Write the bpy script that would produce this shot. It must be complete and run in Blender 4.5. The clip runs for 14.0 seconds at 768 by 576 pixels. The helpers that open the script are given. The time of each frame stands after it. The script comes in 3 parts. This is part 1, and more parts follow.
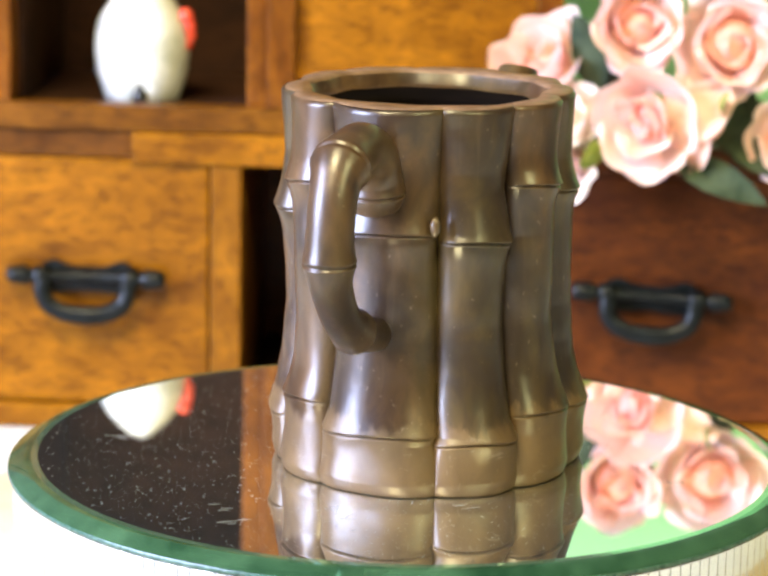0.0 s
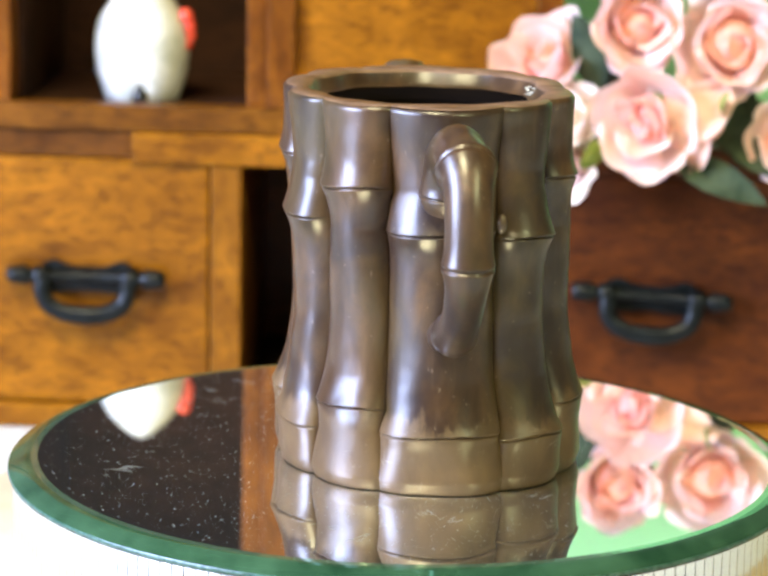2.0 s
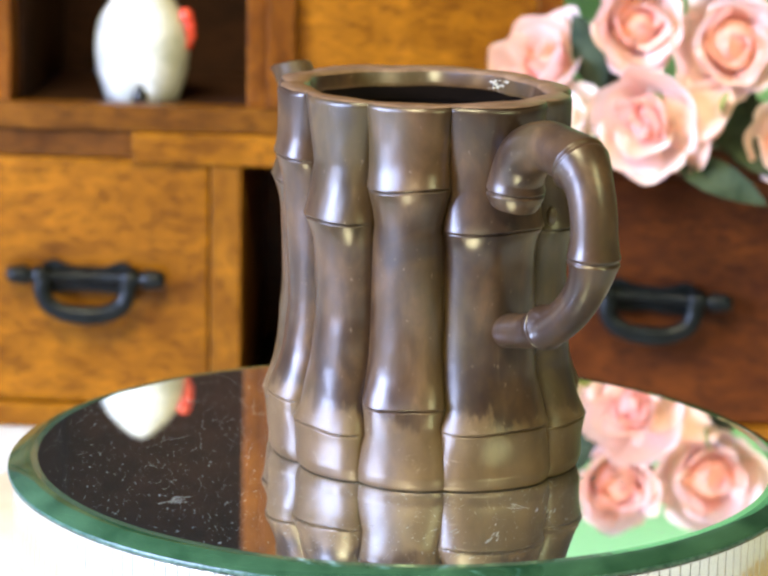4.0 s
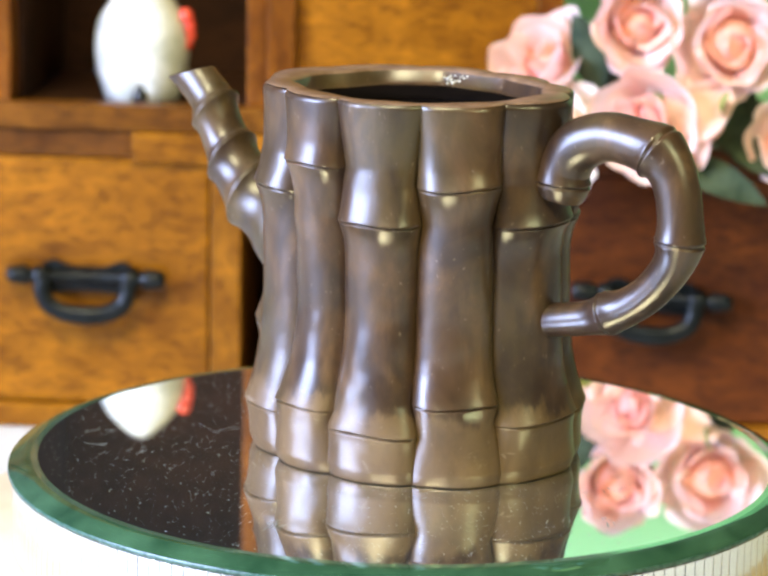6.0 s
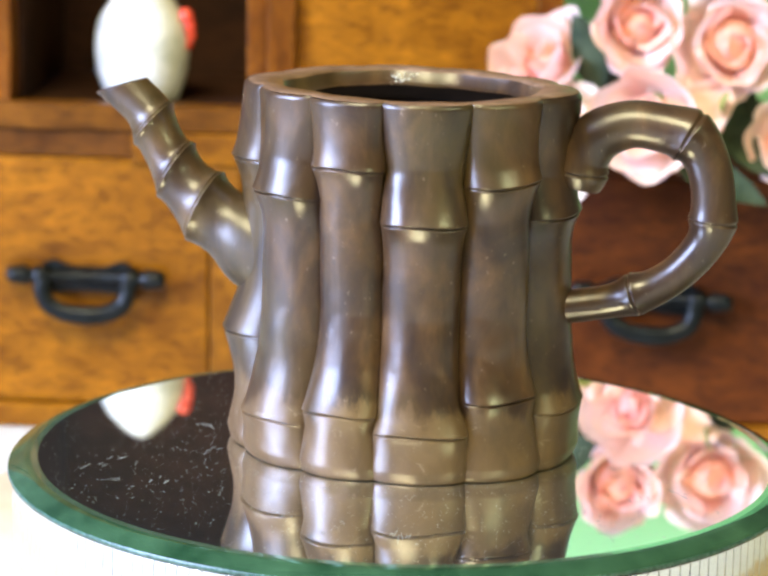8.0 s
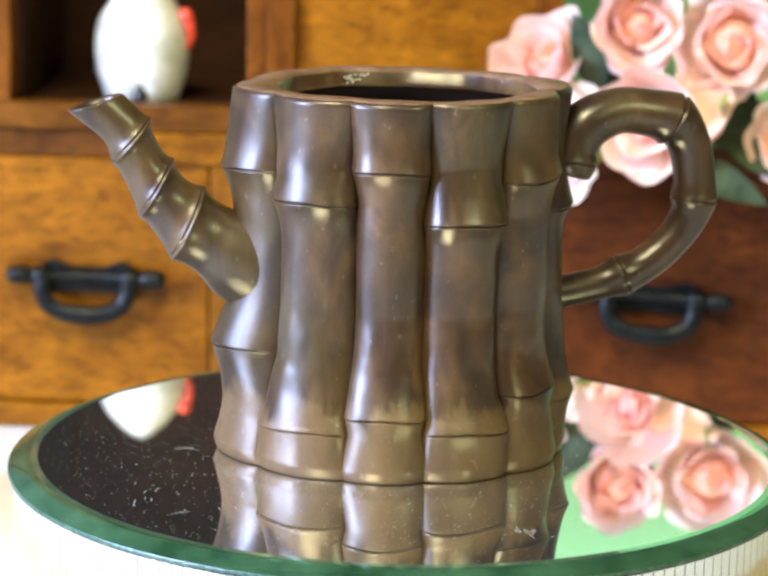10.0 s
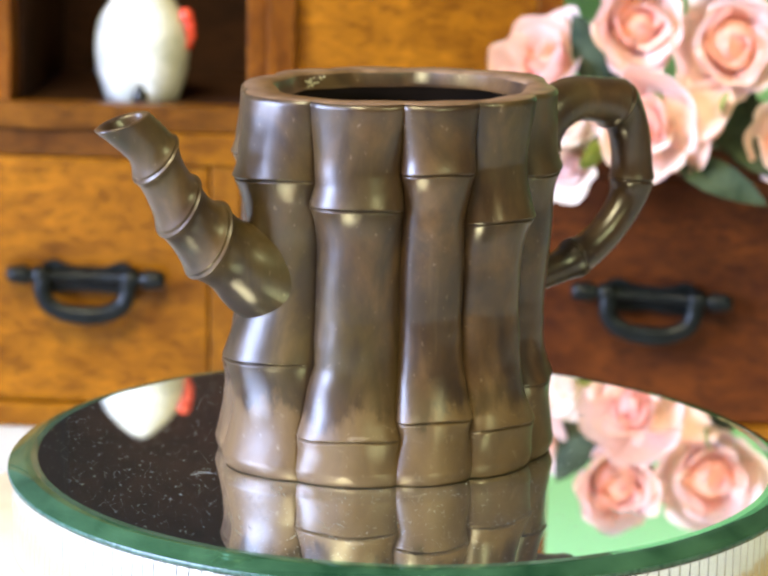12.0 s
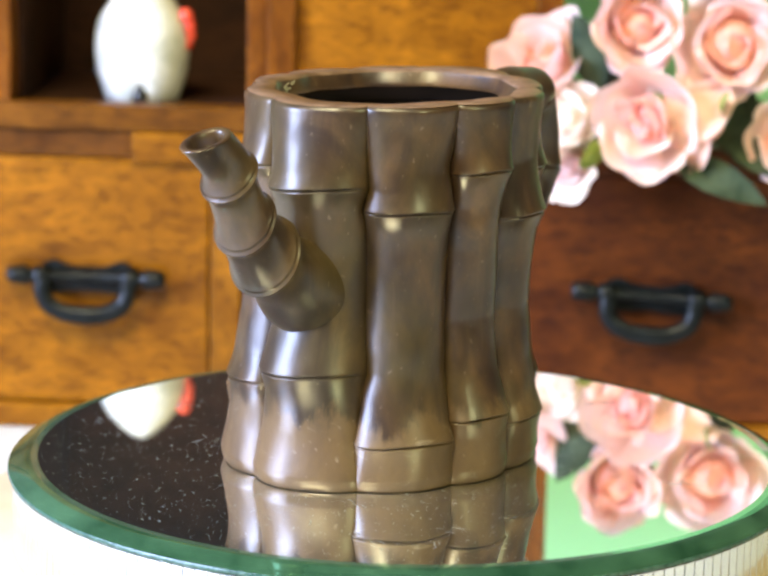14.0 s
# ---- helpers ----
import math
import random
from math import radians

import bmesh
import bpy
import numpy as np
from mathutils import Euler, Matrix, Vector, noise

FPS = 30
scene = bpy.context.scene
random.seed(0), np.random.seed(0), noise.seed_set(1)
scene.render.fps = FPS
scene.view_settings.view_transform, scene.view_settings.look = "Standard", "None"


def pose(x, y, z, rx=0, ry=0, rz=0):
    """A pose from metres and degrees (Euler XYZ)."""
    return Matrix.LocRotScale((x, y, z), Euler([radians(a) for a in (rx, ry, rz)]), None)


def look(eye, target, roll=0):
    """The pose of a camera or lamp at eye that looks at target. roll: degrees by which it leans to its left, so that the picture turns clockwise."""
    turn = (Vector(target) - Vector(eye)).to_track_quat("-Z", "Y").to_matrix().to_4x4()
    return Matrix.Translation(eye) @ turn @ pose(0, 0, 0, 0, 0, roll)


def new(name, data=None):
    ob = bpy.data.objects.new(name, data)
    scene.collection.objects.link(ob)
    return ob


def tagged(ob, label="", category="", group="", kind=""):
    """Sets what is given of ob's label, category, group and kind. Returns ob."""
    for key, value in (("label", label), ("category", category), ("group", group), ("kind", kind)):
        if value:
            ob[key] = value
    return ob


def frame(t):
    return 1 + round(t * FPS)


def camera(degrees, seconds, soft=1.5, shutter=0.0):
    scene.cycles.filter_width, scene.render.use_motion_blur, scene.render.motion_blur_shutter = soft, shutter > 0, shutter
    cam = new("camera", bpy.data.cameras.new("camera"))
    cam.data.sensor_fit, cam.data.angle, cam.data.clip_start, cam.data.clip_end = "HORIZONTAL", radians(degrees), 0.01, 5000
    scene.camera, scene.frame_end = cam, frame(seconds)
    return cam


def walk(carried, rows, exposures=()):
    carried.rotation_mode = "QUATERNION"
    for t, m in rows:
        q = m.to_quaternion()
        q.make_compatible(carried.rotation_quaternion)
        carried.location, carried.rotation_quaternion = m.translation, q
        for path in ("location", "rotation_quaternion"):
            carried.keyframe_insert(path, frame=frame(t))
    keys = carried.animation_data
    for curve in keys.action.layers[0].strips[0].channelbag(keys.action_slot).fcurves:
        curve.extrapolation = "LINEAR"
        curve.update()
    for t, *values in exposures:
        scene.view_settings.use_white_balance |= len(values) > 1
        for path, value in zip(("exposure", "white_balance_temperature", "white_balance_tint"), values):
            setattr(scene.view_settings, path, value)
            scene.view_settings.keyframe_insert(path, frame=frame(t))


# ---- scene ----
cam = camera(16.654, 14.0, soft=2.6)
CAM = look((0.0, -0.83586, 0.23575), (-0.00908, 0.141407, 0.023951), 1.249)
walk(cam, [(0.0, CAM), (14.0, CAM)],
     [(0.0, 0.31, 7100, 10), (0.5, 0.31, 6850, 9), (1.0, 0.29, 6600, 8), (1.5, 0.21, 6550, 8), (2.0, 0.15, 6550, 9), (3.0, 0.11, 6500, 9),
      (6.0, 0.07, 6500, 9), (8.0, 0.10, 6500, 9), (10.5, 0.06, 6550, 8), (14.0, 0.12, 6650, 8)])
cam.data.dof.use_dof = True
cam.data.dof.focus_distance = 0.80
cam.data.dof.aperture_fstop = 17.0
SPEED = 11.832

# ---- light ----
world = bpy.data.worlds.new("world")
scene.world = world
world.use_nodes = True
wn = world.node_tree
sky = wn.nodes.new("ShaderNodeTexSky")
sky.sky_type, sky.sun_disc = "NISHITA", False
sky.sun_elevation, sky.sun_rotation = radians(38), radians(-110)
wn.nodes["Background"].inputs[1].default_value = 0.1
wn.links.new(sky.outputs[0], wn.nodes["Background"].inputs[0])


def area_lamp(name, eye, target, size_x, size_y, watts, colour):
    lamp = bpy.data.lights.new(name, "AREA")
    lamp.shape, lamp.size, lamp.size_y, lamp.energy, lamp.color = "RECTANGLE", size_x, size_y, watts, colour
    ob = new(name, lamp)
    ob.matrix_world = look(eye, target)
    return ob


area_lamp("window_light", (-1.62, -0.70, 0.6), (-0.1, -0.2, 0.2), 0.85, 1.05, 142, (0.50, 0.61, 1.0))
area_lamp("ceiling_light_front", (-0.40, -0.95, 1.4), (0.0, 0.1, 0.0), 0.50, 0.50, 39, (1.0, 0.89, 0.54))
area_lamp("ceiling_light_side", (1.0, -1.15, 1.0), (0.0, 0.1, 0.0), 0.36, 0.36, 13, (0.90, 0.94, 0.50))


# ---- materials ----
def material(name, base, rough=0.5, metal=0.0, coat=0.0, spec=0.5):
    m = bpy.data.materials.new(name)
    m.use_nodes = True
    b = m.node_tree.nodes["Principled BSDF"]
    b.inputs["Base Color"].default_value = (*base, 1)
    b.inputs["Roughness"].default_value = rough
    b.inputs["Metallic"].default_value = metal
    b.inputs["Coat Weight"].default_value = coat
    b.inputs["Specular IOR Level"].default_value = spec
    return m


def node(m, kind, **values):
    n = m.node_tree.nodes.new(kind)
    for key, value in values.items():
        n.inputs[key].default_value = value
    return n


def wire(m, a, b):
    m.node_tree.links.new(a, b)


def ramp(m, source, stops):
    n = m.node_tree.nodes.new("ShaderNodeValToRGB")
    while len(n.color_ramp.elements) < len(stops):
        n.color_ramp.elements.new(0.5)
    for e, (at, c) in zip(n.color_ramp.elements, stops):
        e.position, e.color = at, (*c, 1)
    wire(m, source, n.inputs[0])
    return n.outputs[0]


def coords(m, scale, turn=(0, 0, 0)):
    tc = m.node_tree.nodes.new("ShaderNodeTexCoord")
    mp = m.node_tree.nodes.new("ShaderNodeMapping")
    mp.inputs["Scale"].default_value, mp.inputs["Rotation"].default_value = scale, turn
    wire(m, tc.outputs["Object"], mp.inputs[0])
    return mp.outputs[0]


def noise_of(m, vector, scale, detail=4.0, rough=0.55, distort=0.0):
    n = node(m, "ShaderNodeTexNoise", Scale=scale, Detail=detail, Roughness=rough, Distortion=distort)
    wire(m, vector, n.inputs["Vector"])
    return n.outputs[0]


def mix(m, factor, a, b, blend="MIX"):
    n = m.node_tree.nodes.new("ShaderNodeMix")
    n.data_type, n.blend_type = "RGBA", blend
    for slot, value in ((0, factor), (6, a), (7, b)):
        if isinstance(value, (int, float)):
            n.inputs[slot].default_value = value
        elif isinstance(value, tuple):
            n.inputs[slot].default_value = (*value, 1)
        else:
            wire(m, value, n.inputs[slot])
    return n.outputs[2]


def bsdf(m):
    return m.node_tree.nodes["Principled BSDF"]


def bump(m, height, strength, distance):
    n = node(m, "ShaderNodeBump", Strength=strength, Distance=distance)
    wire(m, height, n.inputs["Height"])
    wire(m, n.outputs[0], bsdf(m).inputs["Normal"])


def wood(name, dark, mid, light, rough=0.32, along="x", seed=0.0, coat=0.25):
    m = material(name, mid, rough + 0.08, coat=0.4 * coat, spec=0.16)
    s = {"x": (9.0, 22.0, 24.0), "z": (24.0, 22.0, 9.0), "y": (24.0, 9.0, 22.0)}[along]
    v = coords(m, s, (0.0, 0.06 + seed, 0.03))
    broad = noise_of(m, v, 0.9 + seed, 4, 0.6, 2.2)
    fine = noise_of(m, v, 7.0, 6, 0.7, 0.8)
    fleck = noise_of(m, coords(m, tuple(k * 9 for k in s)), 1.6, 3, 0.6, 0.5)
    blotch = noise_of(m, coords(m, (11.0, 11.0, 15.0)), 1.7 + seed, 4, 0.6, 0.6)
    c = ramp(m, broad, [(0.22, dark), (0.38, mid), (0.58, light), (0.78, mid)])
    c = mix(m, 0.45, c, ramp(m, fine, [(0.3, dark), (0.62, light)]))
    c = mix(m, ramp(m, fleck, [(0.5, (0, 0, 0)), (0.66, (0.55, 0.55, 0.55))]), c, dark)
    c = mix(m, 0.75, c, ramp(m, blotch, [(0.3, (0.5, 0.42, 0.36)), (0.5, (0.9, 0.86, 0.8)), (0.68, (1.25, 1.2, 1.1))]), "MULTIPLY")
    wire(m, c, bsdf(m).inputs["Base Color"])
    r = node(m, "ShaderNodeMapRange", **{"To Min": rough - 0.07, "To Max": rough + 0.15})
    wire(m, blotch, r.inputs[0])
    wire(m, r.outputs[0], bsdf(m).inputs["Roughness"])
    bump(m, fine, 0.12, 0.0006)
    return m


def petal(name, a, b):
    """Soft petal: half of the light passes through it."""
    m = mottled(name, a, b, 0.55, 45, relief=0.15)
    t = m.node_tree.nodes.new("ShaderNodeBsdfTranslucent")
    t.inputs[0].default_value = (*b, 1)
    k = m.node_tree.nodes.new("ShaderNodeMixShader")
    k.inputs[0].default_value = 0.42
    wire(m, bsdf(m).outputs[0], k.inputs[1])
    wire(m, t.outputs[0], k.inputs[2])
    wire(m, k.outputs[0], m.node_tree.nodes["Material Output"].inputs[0])
    return m


def clay_material():
    m = material("brown_clay", (0.12, 0.085, 0.055), 0.36, coat=0.0, spec=0.56)
    grain = noise_of(m, coords(m, (1, 1, 1)), 700.0, 4, 0.6)
    dent = noise_of(m, coords(m, (1, 1, 0.8)), 130.0, 3, 0.5, 0.4)
    cloud = noise_of(m, coords(m, (1, 1, 0.55)), 62.0, 6, 0.64, 0.45)
    patch = noise_of(m, coords(m, (1, 1, 0.5)), 24.0, 3, 0.5, 0.3)
    streak = noise_of(m, coords(m, (1, 1, 0.07)), 300.0, 3, 0.6)
    smoke = noise_of(m, coords(m, (1, 1, 0.6), (0.3, 0.1, 0.5)), 36.0, 5, 0.6, 0.7)
    edge = noise_of(m, coords(m, (1, 1, 0.30)), 85.0, 6, 0.7)
    # the lower part is bare lighter clay with a ragged upper edge
    tc = m.node_tree.nodes.new("ShaderNodeTexCoord")
    sep = m.node_tree.nodes.new("ShaderNodeSeparateXYZ")
    wire(m, tc.outputs["Object"], sep.inputs[0])
    k = node(m, "ShaderNodeMath")
    k.operation = "MULTIPLY_ADD"
    wire(m, edge, k.inputs[0])
    k.inputs[1].default_value = -0.040
    wire(m, sep.outputs[2], k.inputs[2])
    low = node(m, "ShaderNodeMapRange", **{"From Min": 0.0008, "From Max": 0.0044, "To Min": 1.0, "To Max": 0.0})
    wire(m, k.outputs[0], low.inputs[0])
    dark = ramp(m, cloud, [(0.30, (0.029, 0.0142, 0.0060)), (0.5, (0.060, 0.0308, 0.0124)), (0.70, (0.116, 0.0625, 0.0255))])
    dark = mix(m, ramp(m, patch, [(0.46, (0, 0, 0)), (0.62, (0.5, 0.5, 0.5))]), dark, (0.048, 0.039, 0.0120))
    dark = mix(m, ramp(m, smoke, [(0.46, (0, 0, 0)), (0.60, (0.72, 0.72, 0.72))]), dark, (0.0175, 0.0098, 0.0068))
    bare = ramp(m, cloud, [(0.3, (0.062, 0.0350, 0.0140)), (0.7, (0.130, 0.078, 0.032))])
    c = mix(m, low.outputs[0], dark, bare)
    c = mix(m, ramp(m, streak, [(0.58, (0, 0, 0)), (0.76, (0.3, 0.3, 0.3))]), c, (0.11, 0.070, 0.040))
    # scattered pale pits and dust
    pit = noise_of(m, coords(m, (1, 1, 0.7)), 520.0, 2, 0.5)
    c = mix(m, ramp(m, pit, [(0.685, (0, 0, 0)), (0.78, (0.5, 0.5, 0.5))]), c, (0.22, 0.17, 0.12))
    # pale scuffs on the bare foot
    scuff = noise_of(m, coords(m, (1, 1, 2.2)), 120.0, 6, 0.7, 1.0)
    spot = m.node_tree.nodes.new("ShaderNodeMath")
    spot.operation = "MULTIPLY"
    wire(m, ramp(m, scuff, [(0.62, (0, 0, 0)), (0.76, (0.5, 0.5, 0.5))]), spot.inputs[0])
    wire(m, low.outputs[0], spot.inputs[1])
    c = mix(m, spot.outputs[0], c, (0.40, 0.33, 0.25))
    wire(m, c, bsdf(m).inputs["Base Color"])
    r = node(m, "ShaderNodeMapRange", **{"From Min": 0.3, "From Max": 0.7, "To Min": 0.26, "To Max": 0.40})
    wire(m, mix(m, 0.5, cloud, patch), r.inputs[0])
    wire(m, mix(m, low.outputs[0], r.outputs[0], (0.40, 0.40, 0.40)), bsdf(m).inputs["Roughness"])
    bump(m, mix(m, 0.14, mix(m, 0.6, dent, cloud), grain), 0.20, 0.0012)
    return m


def mottled(name, a, b, rough, scale, metal=0.0, relief=0.1, coat=0.0):
    m = material(name, a, rough, metal, coat)
    n = noise_of(m, coords(m, (1, 1, 1)), scale, 5, 0.6)
    wire(m, ramp(m, n, [(0.35, a), (0.65, b)]), bsdf(m).inputs["Base Color"])
    bump(m, n, relief, 0.0008)
    return m


CLAY = clay_material()
RIM_CLAY = mottled("unburnished_clay", (0.115, 0.066, 0.038), (0.205, 0.125, 0.075), 0.42, 160, relief=0.2)
bsdf(RIM_CLAY).inputs["Specular IOR Level"].default_value = 0.25
MIRROR = material("silvered_mirror", (0.92, 0.94, 0.92), 0.02, 0.985)
# green glass tint, mottled light and dark in place of patchy reflections
BEVEL = mottled("green_glass_reflections", (0.035, 0.13, 0.060), (0.13, 0.33, 0.17), 0.03, 38, 0.75, 0.03)
EDGE = mottled("dark_glass_edge", (0.015, 0.05, 0.035), (0.06, 0.13, 0.10), 0.25, 600, relief=0.3)
PALE_GLASS = mottled("pale_green_glass", (0.24, 0.42, 0.26), (0.34, 0.54, 0.36), 0.05, 60, 0.85, 0.03)
FACET = mottled("silvered_band", (0.74, 0.75, 0.72), (0.84, 0.84, 0.80), 0.12, 30, 0.9, 0.05)
JOINT = material("grey_joint", (0.2, 0.2, 0.18), 0.6)
DUST = material("pale_dust", (0.32, 0.32, 0.30), 0.9)
# pale colour that imitates a whitish sheen
SHEEN_CRUMB = material("pale_sheen", (0.46, 0.43, 0.32), 0.25)
# near-black clay: the shade inside the pot put into the colour
HOLLOW_SHADE = mottled("shade_black_clay", (0.002, 0.0013, 0.001), (0.004, 0.0025, 0.0018), 0.95, 60)
bsdf(HOLLOW_SHADE).inputs["Specular IOR Level"].default_value = 0.03
CREAM = mottled("cream_painted_wood", (0.46, 0.34, 0.19), (0.54, 0.42, 0.26), 0.5, 18)
CLOTH = mottled("white_tabletop", (0.56, 0.57, 0.54), (0.64, 0.64, 0.61), 0.6, 25)
ORANGE = wood("orange_wood", (0.0520, 0.013, 0.001), (0.1750, 0.061, 0.0024), (0.2850, 0.1070, 0.0040), coat=0.08)
ORANGE_UP = wood("orange_wood_upright", (0.0451, 0.0105, 0.001), (0.1242, 0.0346, 0.0024), (0.1806, 0.0587, 0.0038), along="z", seed=0.2, coat=0.1)
# darkened copy of the red drawer wood, with the roses' shade in its colour
RED_SHADED = wood("shaded_red_brown_wood", (0.0105, 0.0019, 0.0004), (0.0400, 0.0078, 0.0011), (0.0760, 0.0180, 0.0018), seed=0.1, coat=0.0, rough=0.5)
bsdf(RED_SHADED).inputs["Specular IOR Level"].default_value = 0.15
# redder than the orange drawer, and darkened for the shade on this side
RED_FRONT = wood("red_brown_drawer_wood", (0.0150, 0.0028, 0.0005), (0.0560, 0.0115, 0.0014), (0.1060, 0.0260, 0.0024), seed=0.1, coat=0.0, rough=0.5)
# orange wood darkened to paint the shade under the shelf and in the slot
ORANGE_SHADED = wood("shaded_orange_wood", (0.026, 0.008, 0.0015), (0.070, 0.023, 0.003), (0.125, 0.043, 0.005), seed=0.15, coat=0.03)
STILE = wood("honey_wood_upright", (0.060, 0.017, 0.001), (0.185, 0.065, 0.004), (0.27, 0.105, 0.007), along="z", seed=0.25, coat=0.05)
AMBER = wood("amber_wood", (0.032, 0.008, 0.001), (0.098, 0.032, 0.0025), (0.16, 0.058, 0.004), seed=0.3, coat=0.05)
# dark boards and floor; in the niche the colour stands in for shade
DARK = wood("dark_shaded_wood", (0.014, 0.0055, 0.0025), (0.030, 0.011, 0.005), (0.048, 0.018, 0.008), 0.7, coat=0.0)
IRON = mottled("blackened_iron", (0.002, 0.003, 0.003), (0.007, 0.009, 0.009), 0.36, 120, 0.0, 0.3)
bsdf(IRON).inputs["Specular IOR Level"].default_value = 0.20
GREEN = mottled("green_wall_paint", (0.27, 0.60, 0.30), (0.30, 0.64, 0.33), 0.75, 6)
PLASTER = mottled("grey_plaster", (0.055, 0.05, 0.043), (0.075, 0.07, 0.06), 0.8, 5)
CERAMIC = mottled("white_glazed_ceramic", (0.44, 0.45, 0.38), (0.72, 0.71, 0.66), 0.42, 62, relief=0.35, coat=0.1)
REDGLAZE = mottled("red_glaze", (0.55, 0.04, 0.02), (0.7, 0.08, 0.03), 0.3, 90)
# black for the shade between the figurine's feet
GAP_SHADE = material("black_gap_shade", (0.01, 0.01, 0.01), 0.4)
PETAL = petal("pale_pink_petal", (0.90, 0.58, 0.49), (0.93, 0.73, 0.66))
PETAL_IN = petal("salmon_petal", (0.95, 0.48, 0.36), (0.96, 0.64, 0.53))
PETAL_PEACH = petal("peach_petal", (0.88, 0.56, 0.44), (0.91, 0.66, 0.54))
PETAL_WHITE = petal("creamy_petal", (0.90, 0.74, 0.62), (0.92, 0.80, 0.70))
LEAF = mottled("dark_green_leaf", (0.022, 0.036, 0.020), (0.055, 0.075, 0.042), 0.6, 70)
bsdf(LEAF).inputs["Specular IOR Level"].default_value = 0.1
SEPAL = mottled("yellow_green_sepal", (0.16, 0.22, 0.03), (0.25, 0.32, 0.06), 0.5, 70)


# ---- mesh helpers ----
def part(name, bm, mat, parent=None, label="", smooth=True):
    me = bpy.data.meshes.new(name)
    bm.normal_update()
    bm.to_mesh(me)
    bm.free()
    for k in (mat if isinstance(mat, (list, tuple)) else [mat]):
        me.materials.append(k)
    if smooth:
        for p in me.polygons:
            p.use_smooth = True
    ob = new(name, me)
    if parent is not None:
        ob.parent = parent
    return tagged(ob, label)


def thing(name, m, label, category, group="", kind=""):
    ob = new(name)
    ob.empty_display_size = 0.02
    ob.matrix_world = m
    return tagged(ob, label, category, group, kind)


def box(x0, x1, y0, y1, z0, z1, bevel=0.001):
    bm = bmesh.new()
    bmesh.ops.create_cube(bm, size=1.0)
    for v in bm.verts:
        v.co = Vector(((x0 + x1) / 2 + v.co.x * (x1 - x0), (y0 + y1) / 2 + v.co.y * (y1 - y0), (z0 + z1) / 2 + v.co.z * (z1 - z0)))
    if bevel:
        bmesh.ops.bevel(bm, geom=bm.edges[:], offset=bevel, segments=2, affect="EDGES", profile=0.7)
    return bm


def board(name, mat, parent, x0, x1, y0, y1, z0, z1, bevel=0.0012, label=""):
    return part(name, box(x0, x1, y0, y1, z0, z1, bevel), mat, parent, label, smooth=False)


def grid_faces(bm, rows, closed=False):
    for a, b in zip(rows, rows[1:]):
        n = len(a)
        for i in range(n if closed else n - 1):
            j = (i + 1) % n
            bm.faces.new((a[i], a[j], b[j], b[i]))


def lathe(profile, n=96, cap_top=False, cap_bottom=False):
    bm = bmesh.new()
    rows = [[bm.verts.new((r * math.cos(2 * math.pi * i / n), r * math.sin(2 * math.pi * i / n), z)) for i in range(n)] for r, z in profile]
    grid_faces(bm, rows, True)
    if cap_bottom:
        bm.faces.new(rows[0][::-1])
    if cap_top:
        bm.faces.new(rows[-1])
    return bm


def spline(points, steps):
    """Catmull-Rom through the points, each a tuple of numbers."""
    p = np.array([points[0], *points, points[-1]], float)
    out = []
    for i in range(1, len(p) - 2):
        for k in range(steps):
            t = k / steps
            a, b, c, d = p[i - 1], p[i], p[i + 1], p[i + 2]
            out.append(0.5 * (2 * b + (c - a) * t + (2 * a - 5 * b + 4 * c - d) * t * t + (3 * b - a - 3 * c + d) * t ** 3))
    out.append(p[-2])
    return np.array(out)


def tube(bm, centres, radii, side, n=32, cap=True, flat=1.0):
    """Sweeps a ring along centres (Vectors) that lie in a plane with the normal side."""
    rows = []
    for i, c in enumerate(centres):
        t = (centres[min(i + 1, len(centres) - 1)] - centres[max(i - 1, 0)]).normalized()
        u = side.cross(t).normalized()
        rows.append([bm.verts.new(c + float(radii[i]) * (math.cos(2 * math.pi * k / n) * u + flat * math.sin(2 * math.pi * k / n) * side)) for k in range(n)])
    grid_faces(bm, rows, True)
    if cap:
        bm.faces.new(rows[0][::-1])
        bm.faces.new(rows[-1])
    return rows


# ---- the teapot ----
POT_CENTRE = (0.0052, -0.0004)
TOP = 0.1203
LONG_AXIS = radians(72)
HOLE = (0.0255, 0.0225)
# azimuth from, azimuth to, upper joint, lower joint, tilt of the upper joint
CANES = [(-160.0, -127.5, 0.0945, 0.0252, 0.0006), (-127.5, -85.0, 0.0818, 0.0188, 0.0), (-85.0, -54.0, 0.0790, 0.0165, -0.0006),
         (-54.0, -18.0, 0.0945, 0.0225, -0.0006), (-18.0, 18.0, 0.0890, 0.0190, 0.0), (18.0, 55.0, 0.0980, 0.0290, 0.0005),
         (55.0, 94.0, 0.0945, 0.0366, 0.0004), (94.0, 130.0, 0.0878, 0.0148, -0.0006),
         (130.0, 163.0, 0.0987, 0.0205, 0.0), (163.0, 200.0, 0.0822, 0.0155, 0.0005)]
PROFILE_Z = (0.0, 0.004, 0.018, 0.035, 0.052, 0.068, 0.082, 0.1, 0.12)
PROFILE_A = (0.0568, 0.0580, 0.0562, 0.0545, 0.0538, 0.0534, 0.0530, 0.0524, 0.0524)
PROFILE_B = (0.0495, 0.0506, 0.0496, 0.0466, 0.0450, 0.0451, 0.0451, 0.0446, 0.0468)
